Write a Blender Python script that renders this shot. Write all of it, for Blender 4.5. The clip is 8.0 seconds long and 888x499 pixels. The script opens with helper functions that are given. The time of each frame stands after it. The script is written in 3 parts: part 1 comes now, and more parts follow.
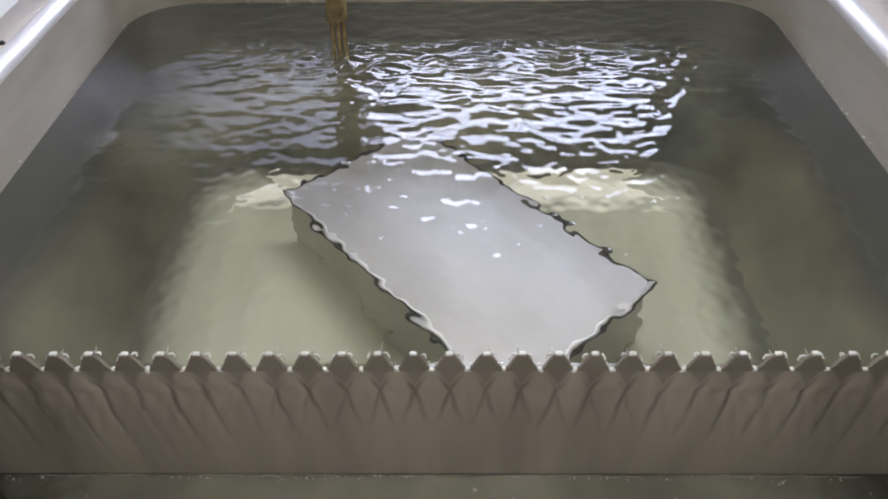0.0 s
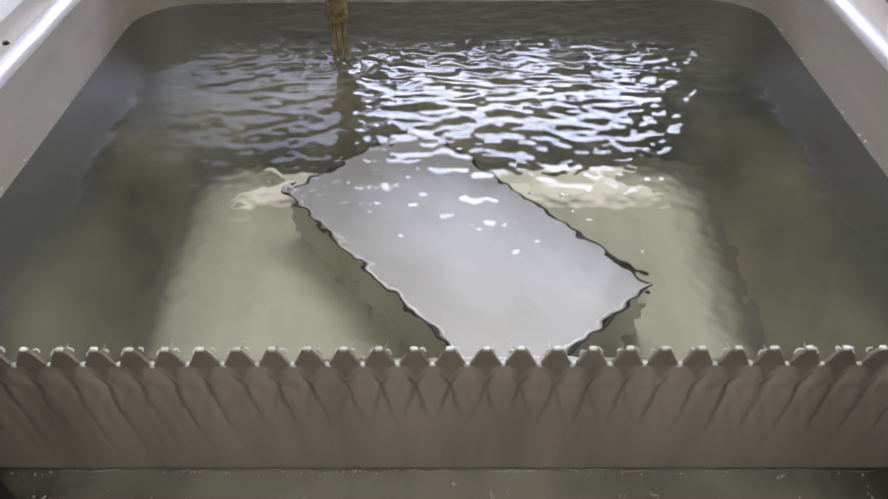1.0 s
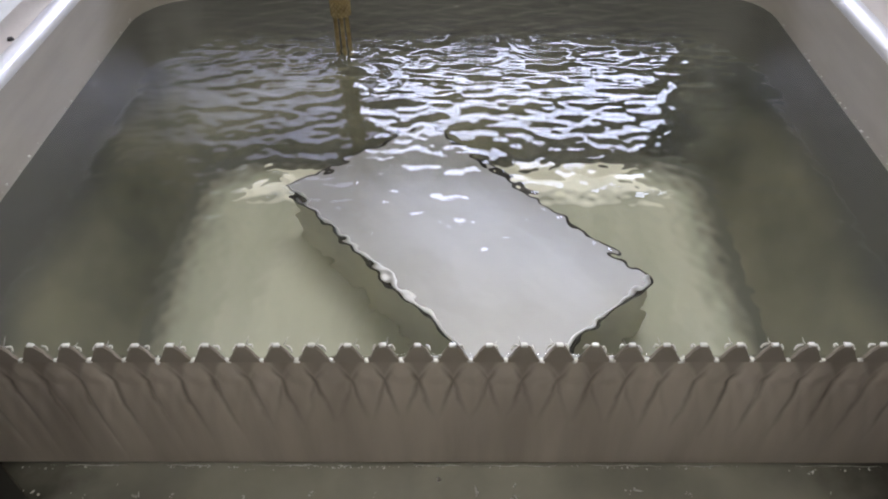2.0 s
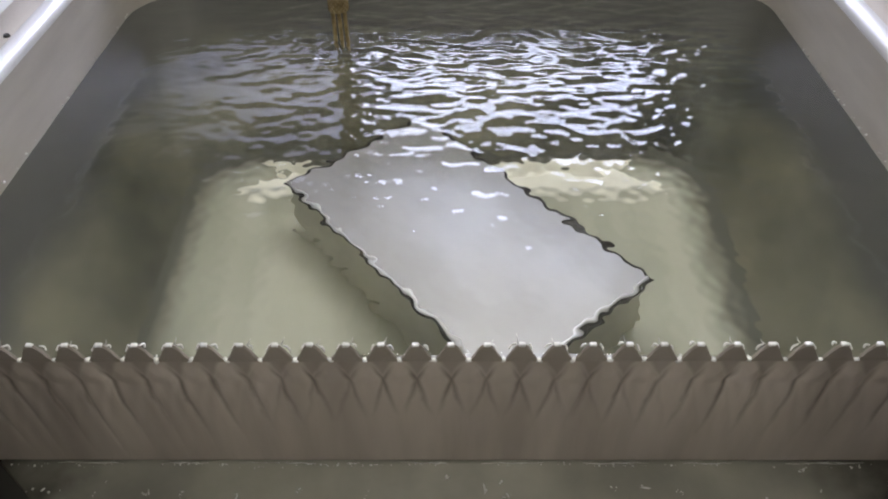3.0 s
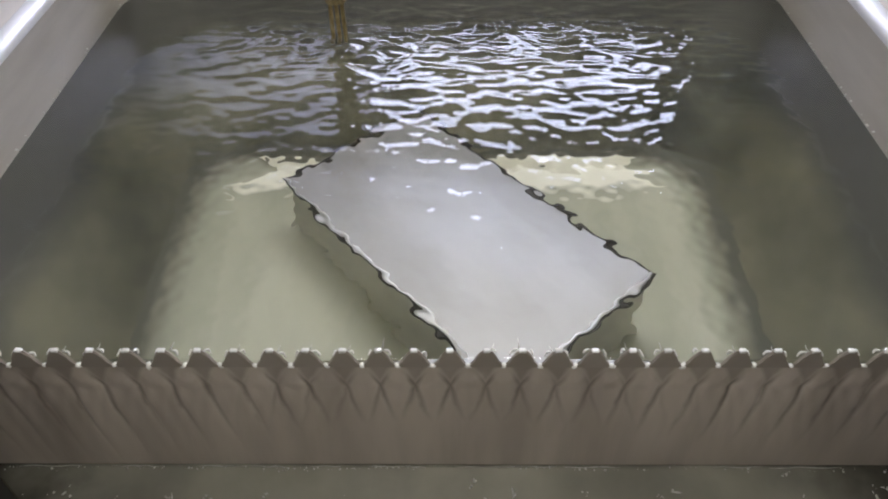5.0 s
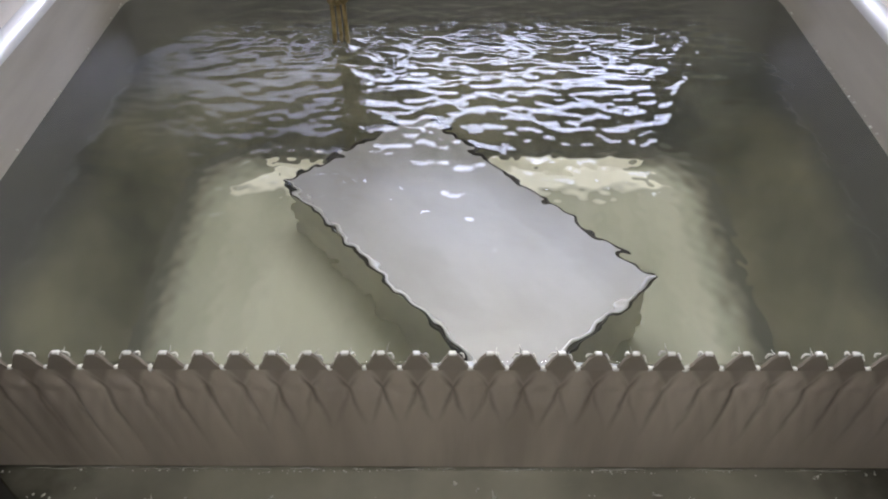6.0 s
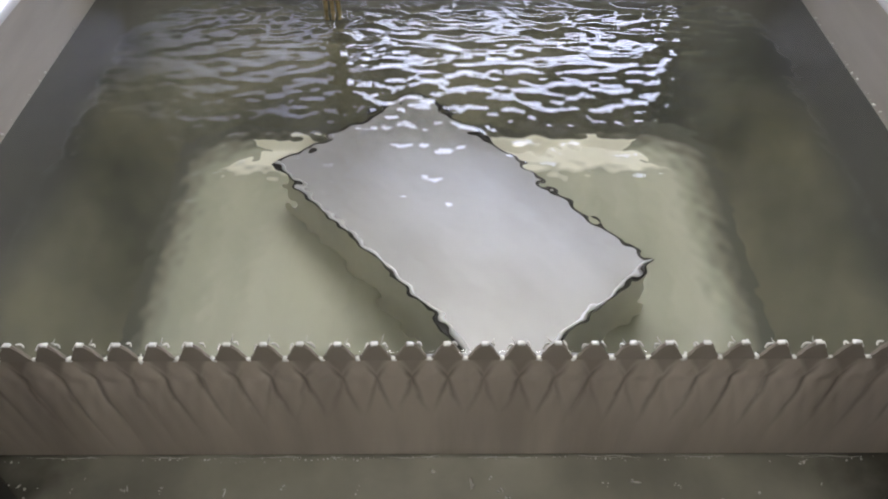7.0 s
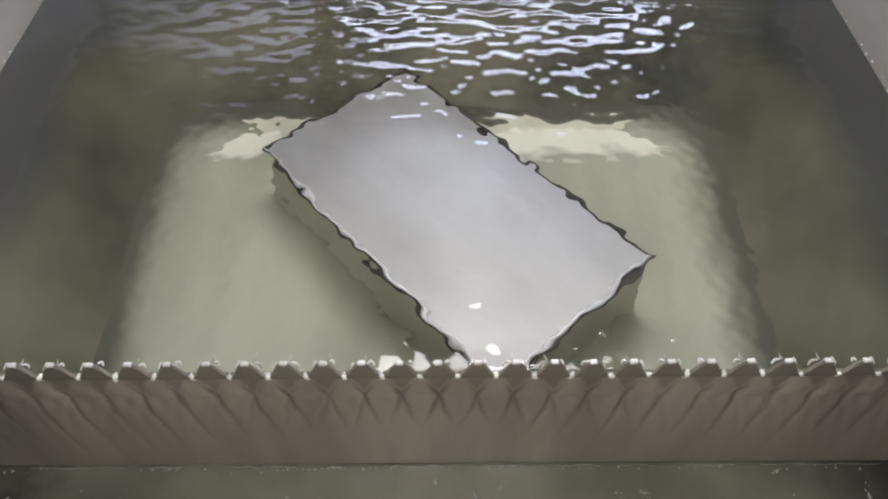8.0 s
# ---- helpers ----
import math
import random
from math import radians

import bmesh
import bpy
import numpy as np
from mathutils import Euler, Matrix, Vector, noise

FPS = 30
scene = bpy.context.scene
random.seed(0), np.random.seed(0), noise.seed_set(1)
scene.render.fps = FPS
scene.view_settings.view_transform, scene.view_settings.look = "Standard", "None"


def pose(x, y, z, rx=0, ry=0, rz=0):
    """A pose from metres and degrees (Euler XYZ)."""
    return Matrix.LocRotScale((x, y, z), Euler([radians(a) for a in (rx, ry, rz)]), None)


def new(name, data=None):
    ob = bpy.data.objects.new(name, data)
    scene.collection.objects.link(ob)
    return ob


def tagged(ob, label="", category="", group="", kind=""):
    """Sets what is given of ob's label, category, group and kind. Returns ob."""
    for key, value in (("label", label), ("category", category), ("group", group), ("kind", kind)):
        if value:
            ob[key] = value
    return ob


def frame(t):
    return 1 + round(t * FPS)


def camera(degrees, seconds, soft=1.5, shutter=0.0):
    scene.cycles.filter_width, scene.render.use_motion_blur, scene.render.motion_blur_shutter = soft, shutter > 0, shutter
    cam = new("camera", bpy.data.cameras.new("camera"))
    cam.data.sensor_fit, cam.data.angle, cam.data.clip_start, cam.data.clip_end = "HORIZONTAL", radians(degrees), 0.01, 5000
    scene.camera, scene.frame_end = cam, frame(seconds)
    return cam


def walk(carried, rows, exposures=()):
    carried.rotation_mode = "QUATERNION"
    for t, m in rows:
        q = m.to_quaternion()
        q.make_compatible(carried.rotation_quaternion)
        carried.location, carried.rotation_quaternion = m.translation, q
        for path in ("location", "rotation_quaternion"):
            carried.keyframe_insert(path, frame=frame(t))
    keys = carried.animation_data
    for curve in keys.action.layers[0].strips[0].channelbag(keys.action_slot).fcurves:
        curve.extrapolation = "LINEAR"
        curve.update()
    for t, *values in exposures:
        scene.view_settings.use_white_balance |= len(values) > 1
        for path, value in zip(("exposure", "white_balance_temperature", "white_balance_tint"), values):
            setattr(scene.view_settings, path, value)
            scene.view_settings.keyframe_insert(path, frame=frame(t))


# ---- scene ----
cam = camera(60.74, 8.0, soft=2.0)
PATH = [
    (0.0, 0.0044, -0.4164, 0.4866, 40.95, -0.87, 1.09),
    (0.5, 0.0018, -0.4216, 0.4870, 41.15, -0.76, 1.04),
    (1.0, 0.0040, -0.4252, 0.4909, 40.98, -0.92, 1.05),
    (1.5, 0.0026, -0.4257, 0.4927, 41.22, -1.01, 1.28),
    (3.0, 0.0034, -0.4205, 0.5025, 42.28, -0.96, 1.13),
    (3.5, 0.0017, -0.4150, 0.5023, 42.78, -0.90, 1.11),
    (4.0, 0.0033, -0.4113, 0.5030, 43.09, -0.73, 0.99),
    (4.5, 0.0038, -0.4043, 0.5026, 43.24, -0.78, 0.99),
    (6.0, 0.0001, -0.3951, 0.5034, 43.45, -0.64, 0.97),
    (6.5, 0.0007, -0.3916, 0.5024, 43.51, -0.66, 0.82),
    (7.0, 0.0041, -0.3750, 0.5057, 45.75, -0.96, 0.88),
    (7.5, -0.0016, -0.3478, 0.5107, 48.56, -0.23, 0.34),
    (8.0, 0.0059, -0.3094, 0.5156, 49.99, -0.52, 0.20),
]
# t, x, y, z, degrees below level, roll, yaw
walk(cam, [(t, pose(x, y, z, 90 - dip, 0, yaw) @ pose(0, 0, 0, 0, 0, roll)) for t, x, y, z, dip, roll, yaw in PATH])

# ---- world and exposure ----
world = bpy.data.worlds.new("world")
scene.world = world
world.use_nodes = True
sky = world.node_tree.nodes.new("ShaderNodeTexSky")
sky.sky_type, sky.sun_disc, sky.sun_elevation, sky.sun_rotation = "NISHITA", False, radians(40), radians(20)
world.node_tree.links.new(sky.outputs[0], world.node_tree.nodes["Background"].inputs[0])
world.node_tree.nodes["Background"].inputs[1].default_value = 0.1
scene.view_settings.exposure = 0.0

# sizes of the place, metres; water level is z = 0 and the weir stands at y = 0
PITCH, TIP, NOTCH = 0.03, 0.012, -0.008
LEFT, RIGHT, BACK, RIM = -0.490, 0.481, 0.742, 0.090
FLOOR_Z, PANEL_Z = -0.33, -0.153
WINDOW = (-2.05, 0.97, 0.55, 1.52)
GLOW, LAMP, TOP_LAMP = 12.5, 7.8, 27.0


# ---- materials ----
def material(name, color, rough=0.5, metal=0.0, color2=None, scale=8.0, fine=120.0, bump=0.15, stretch=(1, 1, 1), spec=0.5, coat=0.0, vary=0.1):
    """Two-scale varied surface: large stains between two colours, fine grain in roughness and relief."""
    m = bpy.data.materials.new(name)
    m.use_nodes = True
    n, l = m.node_tree.nodes, m.node_tree.links
    b = n["Principled BSDF"]
    tc, mp = n.new("ShaderNodeTexCoord"), n.new("ShaderNodeMapping")
    mp.inputs["Scale"].default_value = stretch
    l.new(tc.outputs["Object"], mp.inputs[0])
    big, small = n.new("ShaderNodeTexNoise"), n.new("ShaderNodeTexNoise")
    big.inputs["Scale"].default_value, big.inputs["Detail"].default_value = scale, 6
    small.inputs["Scale"].default_value, small.inputs["Detail"].default_value = fine, 4
    l.new(mp.outputs[0], big.inputs["Vector"])
    l.new(mp.outputs[0], small.inputs["Vector"])
    mix = n.new("ShaderNodeMix")
    mix.data_type = "RGBA"
    c2 = color2 or tuple(0.75 * c for c in color)
    mix.inputs[6].default_value, mix.inputs[7].default_value = (*color, 1), (*c2, 1)
    ramp = n.new("ShaderNodeMapRange")
    ramp.inputs[1].default_value, ramp.inputs[2].default_value = 0.35, 0.68
    l.new(big.outputs[0], ramp.inputs[0])
    l.new(ramp.outputs[0], mix.inputs[0])
    l.new(mix.outputs[2], b.inputs["Base Color"])
    rr = n.new("ShaderNodeMapRange")
    rr.inputs[3].default_value, rr.inputs[4].default_value = max(0.02, rough - vary), rough + vary
    l.new(small.outputs[0], rr.inputs[0])
    l.new(rr.outputs[0], b.inputs["Roughness"])
    bp = n.new("ShaderNodeBump")
    bp.inputs["Strength"].default_value, bp.inputs["Distance"].default_value = bump, 0.002
    l.new(small.outputs[0], bp.inputs["Height"])
    l.new(bp.outputs[0], b.inputs["Normal"])
    b.inputs["Metallic"].default_value = metal
    b.inputs["Specular IOR Level"].default_value = spec
    b.inputs["Coat Weight"].default_value = coat
    b.inputs["Coat Roughness"].default_value = 0.06
    return m


def glow(name, color, strength):
    m = bpy.data.materials.new(name)
    m.use_nodes = True
    b = m.node_tree.nodes["Principled BSDF"]
    b.inputs["Base Color"].default_value = (0.8, 0.8, 0.8, 1)
    b.inputs["Emission Color"].default_value = (*color, 1)
    b.inputs["Emission Strength"].default_value = strength
    return m


def glass(name, color, ior, rough=0.0):
    m = bpy.data.materials.new(name)
    m.use_nodes = True
    b = m.node_tree.nodes["Principled BSDF"]
    b.inputs["Base Color"].default_value = (*color, 1)
    b.inputs["Transmission Weight"].default_value = 1
    b.inputs["IOR"].default_value = ior
    b.inputs["Roughness"].default_value = rough
    return m


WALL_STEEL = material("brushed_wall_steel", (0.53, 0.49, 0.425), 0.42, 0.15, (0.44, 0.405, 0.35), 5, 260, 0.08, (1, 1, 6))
# same wall metal, darkened: the weak light on the steep sides is in the colour
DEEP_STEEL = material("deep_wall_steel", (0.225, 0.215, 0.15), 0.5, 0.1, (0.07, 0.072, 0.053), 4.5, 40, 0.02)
# a darker band below the water line, its edge varied by noise
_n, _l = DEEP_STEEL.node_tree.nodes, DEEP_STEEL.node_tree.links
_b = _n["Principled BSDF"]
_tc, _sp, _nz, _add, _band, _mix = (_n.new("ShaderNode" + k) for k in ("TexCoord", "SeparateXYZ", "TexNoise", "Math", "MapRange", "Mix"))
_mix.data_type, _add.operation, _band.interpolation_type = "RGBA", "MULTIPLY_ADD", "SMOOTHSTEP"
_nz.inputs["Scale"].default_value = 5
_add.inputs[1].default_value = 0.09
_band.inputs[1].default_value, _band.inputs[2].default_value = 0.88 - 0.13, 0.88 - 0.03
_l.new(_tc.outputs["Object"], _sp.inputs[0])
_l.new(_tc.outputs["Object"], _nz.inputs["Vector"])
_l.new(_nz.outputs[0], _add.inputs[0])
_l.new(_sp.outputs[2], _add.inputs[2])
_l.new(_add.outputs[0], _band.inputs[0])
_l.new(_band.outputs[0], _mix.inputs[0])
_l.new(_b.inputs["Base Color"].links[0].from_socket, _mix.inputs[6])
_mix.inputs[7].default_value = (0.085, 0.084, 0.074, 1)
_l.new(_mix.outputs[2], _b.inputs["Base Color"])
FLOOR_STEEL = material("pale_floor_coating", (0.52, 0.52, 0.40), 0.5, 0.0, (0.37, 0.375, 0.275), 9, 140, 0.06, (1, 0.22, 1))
# painted shade: the pale floor colour darkens up the curved edge
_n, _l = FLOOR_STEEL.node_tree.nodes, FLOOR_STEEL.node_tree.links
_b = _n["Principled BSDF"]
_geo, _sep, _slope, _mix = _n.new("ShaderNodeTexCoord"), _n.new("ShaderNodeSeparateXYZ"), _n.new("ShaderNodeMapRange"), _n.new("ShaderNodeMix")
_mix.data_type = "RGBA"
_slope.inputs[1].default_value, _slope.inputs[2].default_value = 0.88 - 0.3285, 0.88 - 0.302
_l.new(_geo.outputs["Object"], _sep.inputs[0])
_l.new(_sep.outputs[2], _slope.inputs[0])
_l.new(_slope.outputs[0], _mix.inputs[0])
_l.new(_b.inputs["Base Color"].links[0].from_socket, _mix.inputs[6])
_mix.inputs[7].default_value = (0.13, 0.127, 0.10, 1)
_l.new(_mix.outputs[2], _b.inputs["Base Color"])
STRIP = material("lit_strip_cream", (0.95, 0.93, 0.80), 0.4, 0.0, (0.84, 0.82, 0.69), 14, 120, 0.1)
# a painted highlight that fades into the floor colour towards the middle of the tank
_n, _l = STRIP.node_tree.nodes, STRIP.node_tree.links
_b = _n["Principled BSDF"]
_tc, _sp, _nz, _add, _fade_in, _mix = (_n.new("ShaderNode" + k) for k in ("TexCoord", "SeparateXYZ", "TexNoise", "Math", "MapRange", "Mix"))
_mix.data_type, _add.operation = "RGBA", "MULTIPLY_ADD"
_nz.inputs["Scale"].default_value, _nz.inputs["Detail"].default_value = 22, 5
_add.inputs[1].default_value = 0.03
_fade_in.inputs[1].default_value, _fade_in.inputs[2].default_value = 0.462, 0.486
_l.new(_tc.outputs["Object"], _sp.inputs[0])
_l.new(_tc.outputs["Object"], _nz.inputs["Vector"])
_l.new(_nz.outputs[0], _add.inputs[0])
_l.new(_sp.outputs[1], _add.inputs[2])
_l.new(_add.outputs[0], _fade_in.inputs[0])
_l.new(_fade_in.outputs[0], _mix.inputs[0])
_l.new(_b.inputs["Base Color"].links[0].from_socket, _mix.inputs[7])
_mix.inputs[6].default_value = (0.47, 0.47, 0.365, 1)
_l.new(_mix.outputs[2], _b.inputs["Base Color"])
RIM_STEEL = material("polished_rim_steel", (0.88, 0.87, 0.87), 0.3, 0.25, (0.82, 0.81, 0.81), 12, 220, 0.0, vary=0.03)
FLANGE = material("pale_flange_steel", (0.72, 0.66, 0.60), 0.4, 0.1, (0.63, 0.57, 0.515), 10, 180, 0.08)
PANEL = material("wet_brown_steel", (0.49, 0.43, 0.353), 0.42, 0.15, (0.37, 0.32, 0.265), 26, 110, 0.12, (1, 1, 0.14), coat=0.12)


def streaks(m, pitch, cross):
    """Soft shade along the rivulets, painted in: two crossing families of lines that fade downwards."""
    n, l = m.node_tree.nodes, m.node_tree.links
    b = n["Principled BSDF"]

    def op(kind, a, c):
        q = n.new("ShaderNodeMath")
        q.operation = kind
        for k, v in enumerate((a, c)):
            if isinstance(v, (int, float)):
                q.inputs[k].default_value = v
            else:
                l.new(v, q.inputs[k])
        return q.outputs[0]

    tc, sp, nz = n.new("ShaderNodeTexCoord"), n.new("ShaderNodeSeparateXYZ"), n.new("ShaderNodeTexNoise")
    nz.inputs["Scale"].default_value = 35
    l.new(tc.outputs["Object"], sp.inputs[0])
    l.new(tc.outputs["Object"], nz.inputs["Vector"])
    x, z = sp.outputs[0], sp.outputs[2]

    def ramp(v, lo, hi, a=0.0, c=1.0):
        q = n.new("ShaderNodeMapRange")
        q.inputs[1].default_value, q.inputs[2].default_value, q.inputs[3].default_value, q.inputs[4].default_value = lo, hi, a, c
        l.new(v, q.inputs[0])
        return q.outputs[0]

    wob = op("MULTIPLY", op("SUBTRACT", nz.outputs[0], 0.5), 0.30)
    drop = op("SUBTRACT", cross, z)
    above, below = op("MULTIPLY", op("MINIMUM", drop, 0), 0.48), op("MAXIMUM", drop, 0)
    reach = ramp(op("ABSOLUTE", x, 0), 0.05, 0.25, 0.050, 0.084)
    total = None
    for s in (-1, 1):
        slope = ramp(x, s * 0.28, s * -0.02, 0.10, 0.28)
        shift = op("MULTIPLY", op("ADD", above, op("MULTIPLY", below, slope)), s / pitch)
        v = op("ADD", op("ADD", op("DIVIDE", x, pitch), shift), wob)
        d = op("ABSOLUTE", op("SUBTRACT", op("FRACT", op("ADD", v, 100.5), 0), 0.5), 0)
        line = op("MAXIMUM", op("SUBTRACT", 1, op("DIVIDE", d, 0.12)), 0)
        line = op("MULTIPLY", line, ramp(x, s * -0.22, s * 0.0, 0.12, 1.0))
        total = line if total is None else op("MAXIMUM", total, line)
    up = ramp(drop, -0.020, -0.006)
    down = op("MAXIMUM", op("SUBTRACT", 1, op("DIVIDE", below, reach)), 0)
    # the painted shade also fills the wedge between the two lines under each tooth
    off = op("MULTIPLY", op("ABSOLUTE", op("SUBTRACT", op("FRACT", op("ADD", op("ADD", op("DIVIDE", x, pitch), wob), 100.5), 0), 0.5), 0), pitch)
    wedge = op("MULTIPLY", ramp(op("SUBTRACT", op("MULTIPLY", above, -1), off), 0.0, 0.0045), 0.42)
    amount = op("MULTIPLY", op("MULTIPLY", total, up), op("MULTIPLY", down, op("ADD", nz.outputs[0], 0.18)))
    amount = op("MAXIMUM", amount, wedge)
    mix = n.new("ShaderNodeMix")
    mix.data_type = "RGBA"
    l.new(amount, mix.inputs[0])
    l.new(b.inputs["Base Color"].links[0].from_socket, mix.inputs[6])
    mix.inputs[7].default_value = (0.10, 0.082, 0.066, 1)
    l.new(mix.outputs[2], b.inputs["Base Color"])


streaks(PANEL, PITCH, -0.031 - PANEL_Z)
TOOTH = material("weir_tooth_steel", (0.32, 0.28, 0.23), 0.38, 0.15, (0.265, 0.23, 0.19), 14, 90, 0.05, coat=0.2)
BOX_TOP = material("satin_box_lid", (0.43, 0.42, 0.40), 0.36, 0.5, (0.36, 0.348, 0.325), 6, 60, 0.0, (1, 2.5, 1), vary=0.02)
BOX_SIDE = material("satin_box_side", (0.62, 0.60, 0.49), 0.4, 0.05, (0.50, 0.485, 0.40), 8, 200, 0.06)
GUTTER = material("wet_gutter_steel", (0.36, 0.352, 0.285), 0.2, 0.1, (0.20, 0.195, 0.16), 7, 30, 0.12, coat=0.8)
# light falling off towards both ends of the gutter, painted in as black
_n, _l = GUTTER.node_tree.nodes, GUTTER.node_tree.links
_b = _n["Principled BSDF"]
_tc, _sp, _nz, _abs, _add, _edge, _mix = (_n.new("ShaderNode" + k) for k in ("TexCoord", "SeparateXYZ", "TexNoise", "Math", "Math", "MapRange", "Mix"))
_mix.data_type, _abs.operation, _add.operation, _edge.interpolation_type = "RGBA", "ABSOLUTE", "MULTIPLY_ADD", "SMOOTHSTEP"
_nz.inputs["Scale"].default_value, _nz.inputs["Detail"].default_value = 16, 6
_add.inputs[1].default_value = 0.16
_edge.inputs[1].default_value, _edge.inputs[2].default_value = 0.38, 0.54
_l.new(_tc.outputs["Object"], _sp.inputs[0])
_l.new(_tc.outputs["Object"], _nz.inputs["Vector"])
_l.new(_sp.outputs[0], _abs.inputs[0])
_l.new(_nz.outputs[0], _add.inputs[0])
_l.new(_abs.outputs[0], _add.inputs[2])
_l.new(_add.outputs[0], _edge.inputs[0])
_l.new(_edge.outputs[0], _mix.inputs[0])
_l.new(_b.inputs["Base Color"].links[0].from_socket, _mix.inputs[6])
_mix.inputs[7].default_value = (0.022, 0.021, 0.018, 1)
_l.new(_mix.outputs[2], _b.inputs["Base Color"])
# the dark of the gutter corners is put into the plates' colour
CORNER = material("shaded_corner", (0.028, 0.027, 0.023), 0.4, 0.0, (0.018, 0.018, 0.016), 12, 90, 0.1)
# wall out of view, tinted bluish to colour what the ripples reflect
NORTH = material("bluish_tint_wall", (0.40, 0.44, 0.56), 0.7, 0.0, (0.35, 0.385, 0.49), 2, 60, 0.1)
BRASS = material("braided_brass", (0.54, 0.42, 0.21), 0.36, 0.55, (0.24, 0.17, 0.075), 60, 500, 0.2)
# plain white that stands in for glints on wet edges
GLINT = material("glint_white", (0.85, 0.84, 0.78), 0.25, 0.0, (0.7, 0.69, 0.64), 80, 400, 0.3, coat=0.5)
DULL_FOAM = material("thin_foam", (0.72, 0.71, 0.65), 0.25, 0.0, (0.40, 0.39, 0.345), 60, 400, 0.3, coat=0.6)
PAINT = material("room_wall_paint", (0.58, 0.56, 0.53), 0.8, 0.0, (0.52, 0.50, 0.47), 2, 60, 0.1)
CEILING = material("ceiling_paint", (0.50, 0.49, 0.47), 0.85, 0.0, (0.45, 0.44, 0.42), 2, 60, 0.1)
CONCRETE = material("concrete_floor", (0.32, 0.30, 0.275), 0.7, 0.0, (0.25, 0.235, 0.215), 3, 80, 0.3)
WHITE = material("white_frame_paint", (0.8, 0.8, 0.78), 0.45, 0.0, (0.75, 0.75, 0.73), 10, 150, 0.05)
SEAL = material("brown_black_rubber", (0.06, 0.055, 0.045), 0.55, 0.0, (0.04, 0.037, 0.03), 20, 150, 0.1)
DARK = material("dark_rubber", (0.03, 0.03, 0.028), 0.6, 0.0, (0.02, 0.02, 0.02), 20, 150, 0.1)
WATER = glass("clear_water", (0.96, 0.98, 0.96), 1.333)
PANE = glass("window_glass", (0.97, 0.98, 0.98), 1.45)
TUBE = glow("lamp_diffuser", (1.0, 0.95, 0.85), LAMP)
COOL = glow("ceiling_lamp_diffuser", (1.0, 0.98, 0.965), TOP_LAMP)
DAY = glow("bright_day", (0.71, 0.755, 1.0), GLOW)
DIM = glow("hazy_day", (0.66, 0.68, 1.0), GLOW * 0.20)
_n, _l = DIM.node_tree.nodes, DIM.node_tree.links
_tc, _sp, _fall = _n.new("ShaderNodeTexCoord"), _n.new("ShaderNodeSeparateXYZ"), _n.new("ShaderNodeMapRange")
_fall.interpolation_type = "SMOOTHSTEP"
_fall.inputs[1].default_value, _fall.inputs[2].default_value = -1.75, -0.45
_fall.inputs[3].default_value, _fall.inputs[4].default_value = GLOW * 0.015, GLOW * 0.26
_l.new(_tc.outputs["Object"], _sp.inputs[0])
_l.new(_sp.outputs[0], _fall.inputs[0])
_l.new(_fall.outputs[0], _n["Principled BSDF"].inputs["Emission Strength"])


# ---- mesh helpers ----
def part(name, bm, mat, parent=None, label="", smooth=False):
    me = bpy.data.meshes.new(name)
    bm.to_mesh(me)
    bm.free()
    me.materials.append(mat)
    if smooth:
        me.polygons.foreach_set("use_smooth", [True] * len(me.polygons))
    ob = new(name, me)
    ob.parent = parent
    if label:
        tagged(ob, label)
    return ob


def box(bm, x0, x1, y0, y1, z0, z1, bevel=0.0, m=None):
    r = bmesh.ops.create_cube(bm, size=1)
    mat = Matrix.LocRotScale(((x0 + x1) / 2, (y0 + y1) / 2, (z0 + z1) / 2), None, (x1 - x0, y1 - y0, z1 - z0))
    bmesh.ops.transform(bm, matrix=(m or Matrix()) @ mat, verts=r["verts"])
    if bevel:
        edges = list({e for v in r["verts"] for e in v.link_edges})
        bmesh.ops.bevel(bm, geom=edges, offset=bevel, segments=2, affect="EDGES", profile=0.6)
    return bm


def cuboid(*a, **k):
    return box(bmesh.new(), *a, **k)


def tube(bm, points, radius, sides=10):
    """A swept round tube along points."""
    rings = []
    pts = [Vector(p) for p in points]
    for i, p in enumerate(pts):
        d = (pts[min(i + 1, len(pts) - 1)] - pts[max(i - 1, 0)]).normalized()
        a = d.orthogonal().normalized() if i == 0 else (side - d * side.dot(d)).normalized()
        side = a
        b = d.cross(a)
        r = radius[i] if isinstance(radius, (list, tuple)) else radius
        rings.append([bm.verts.new(p + r * (math.cos(t) * a + math.sin(t) * b)) for t in [2 * math.pi * k / sides for k in range(sides)]])
    for r0, r1 in zip(rings, rings[1:]):
        for k in range(sides):
            bm.faces.new((r0[k], r0[(k + 1) % sides], r1[(k + 1) % sides], r1[k]))
    bm.faces.new(rings[0][::-1])
    bm.faces.new(rings[-1])
    return bm


def grid_mesh(name, xs, ys, place, mat, parent=None, smooth=True):
    """A sheet of quads: place(X, Y) gives the three coordinates as arrays."""
    X, Y = np.meshgrid(xs, ys)
    co = np.stack([np.broadcast_to(c, X.shape) for c in place(X, Y)], -1).reshape(-1, 3)
    nx, ny = len(xs), len(ys)
    i = (np.arange(ny - 1)[:, None] * nx + np.arange(nx - 1)).ravel()
    faces = np.stack([i, i + 1, i + nx + 1, i + nx], 1)
    me = bpy.data.meshes.new(name)
    me.from_pydata(co.tolist(), [], faces.tolist())
    me.materials.append(mat)
    me.polygons.foreach_set("use_smooth", [smooth] * len(me.polygons))
    ob = new(name, me)
    ob.parent = parent
    return ob


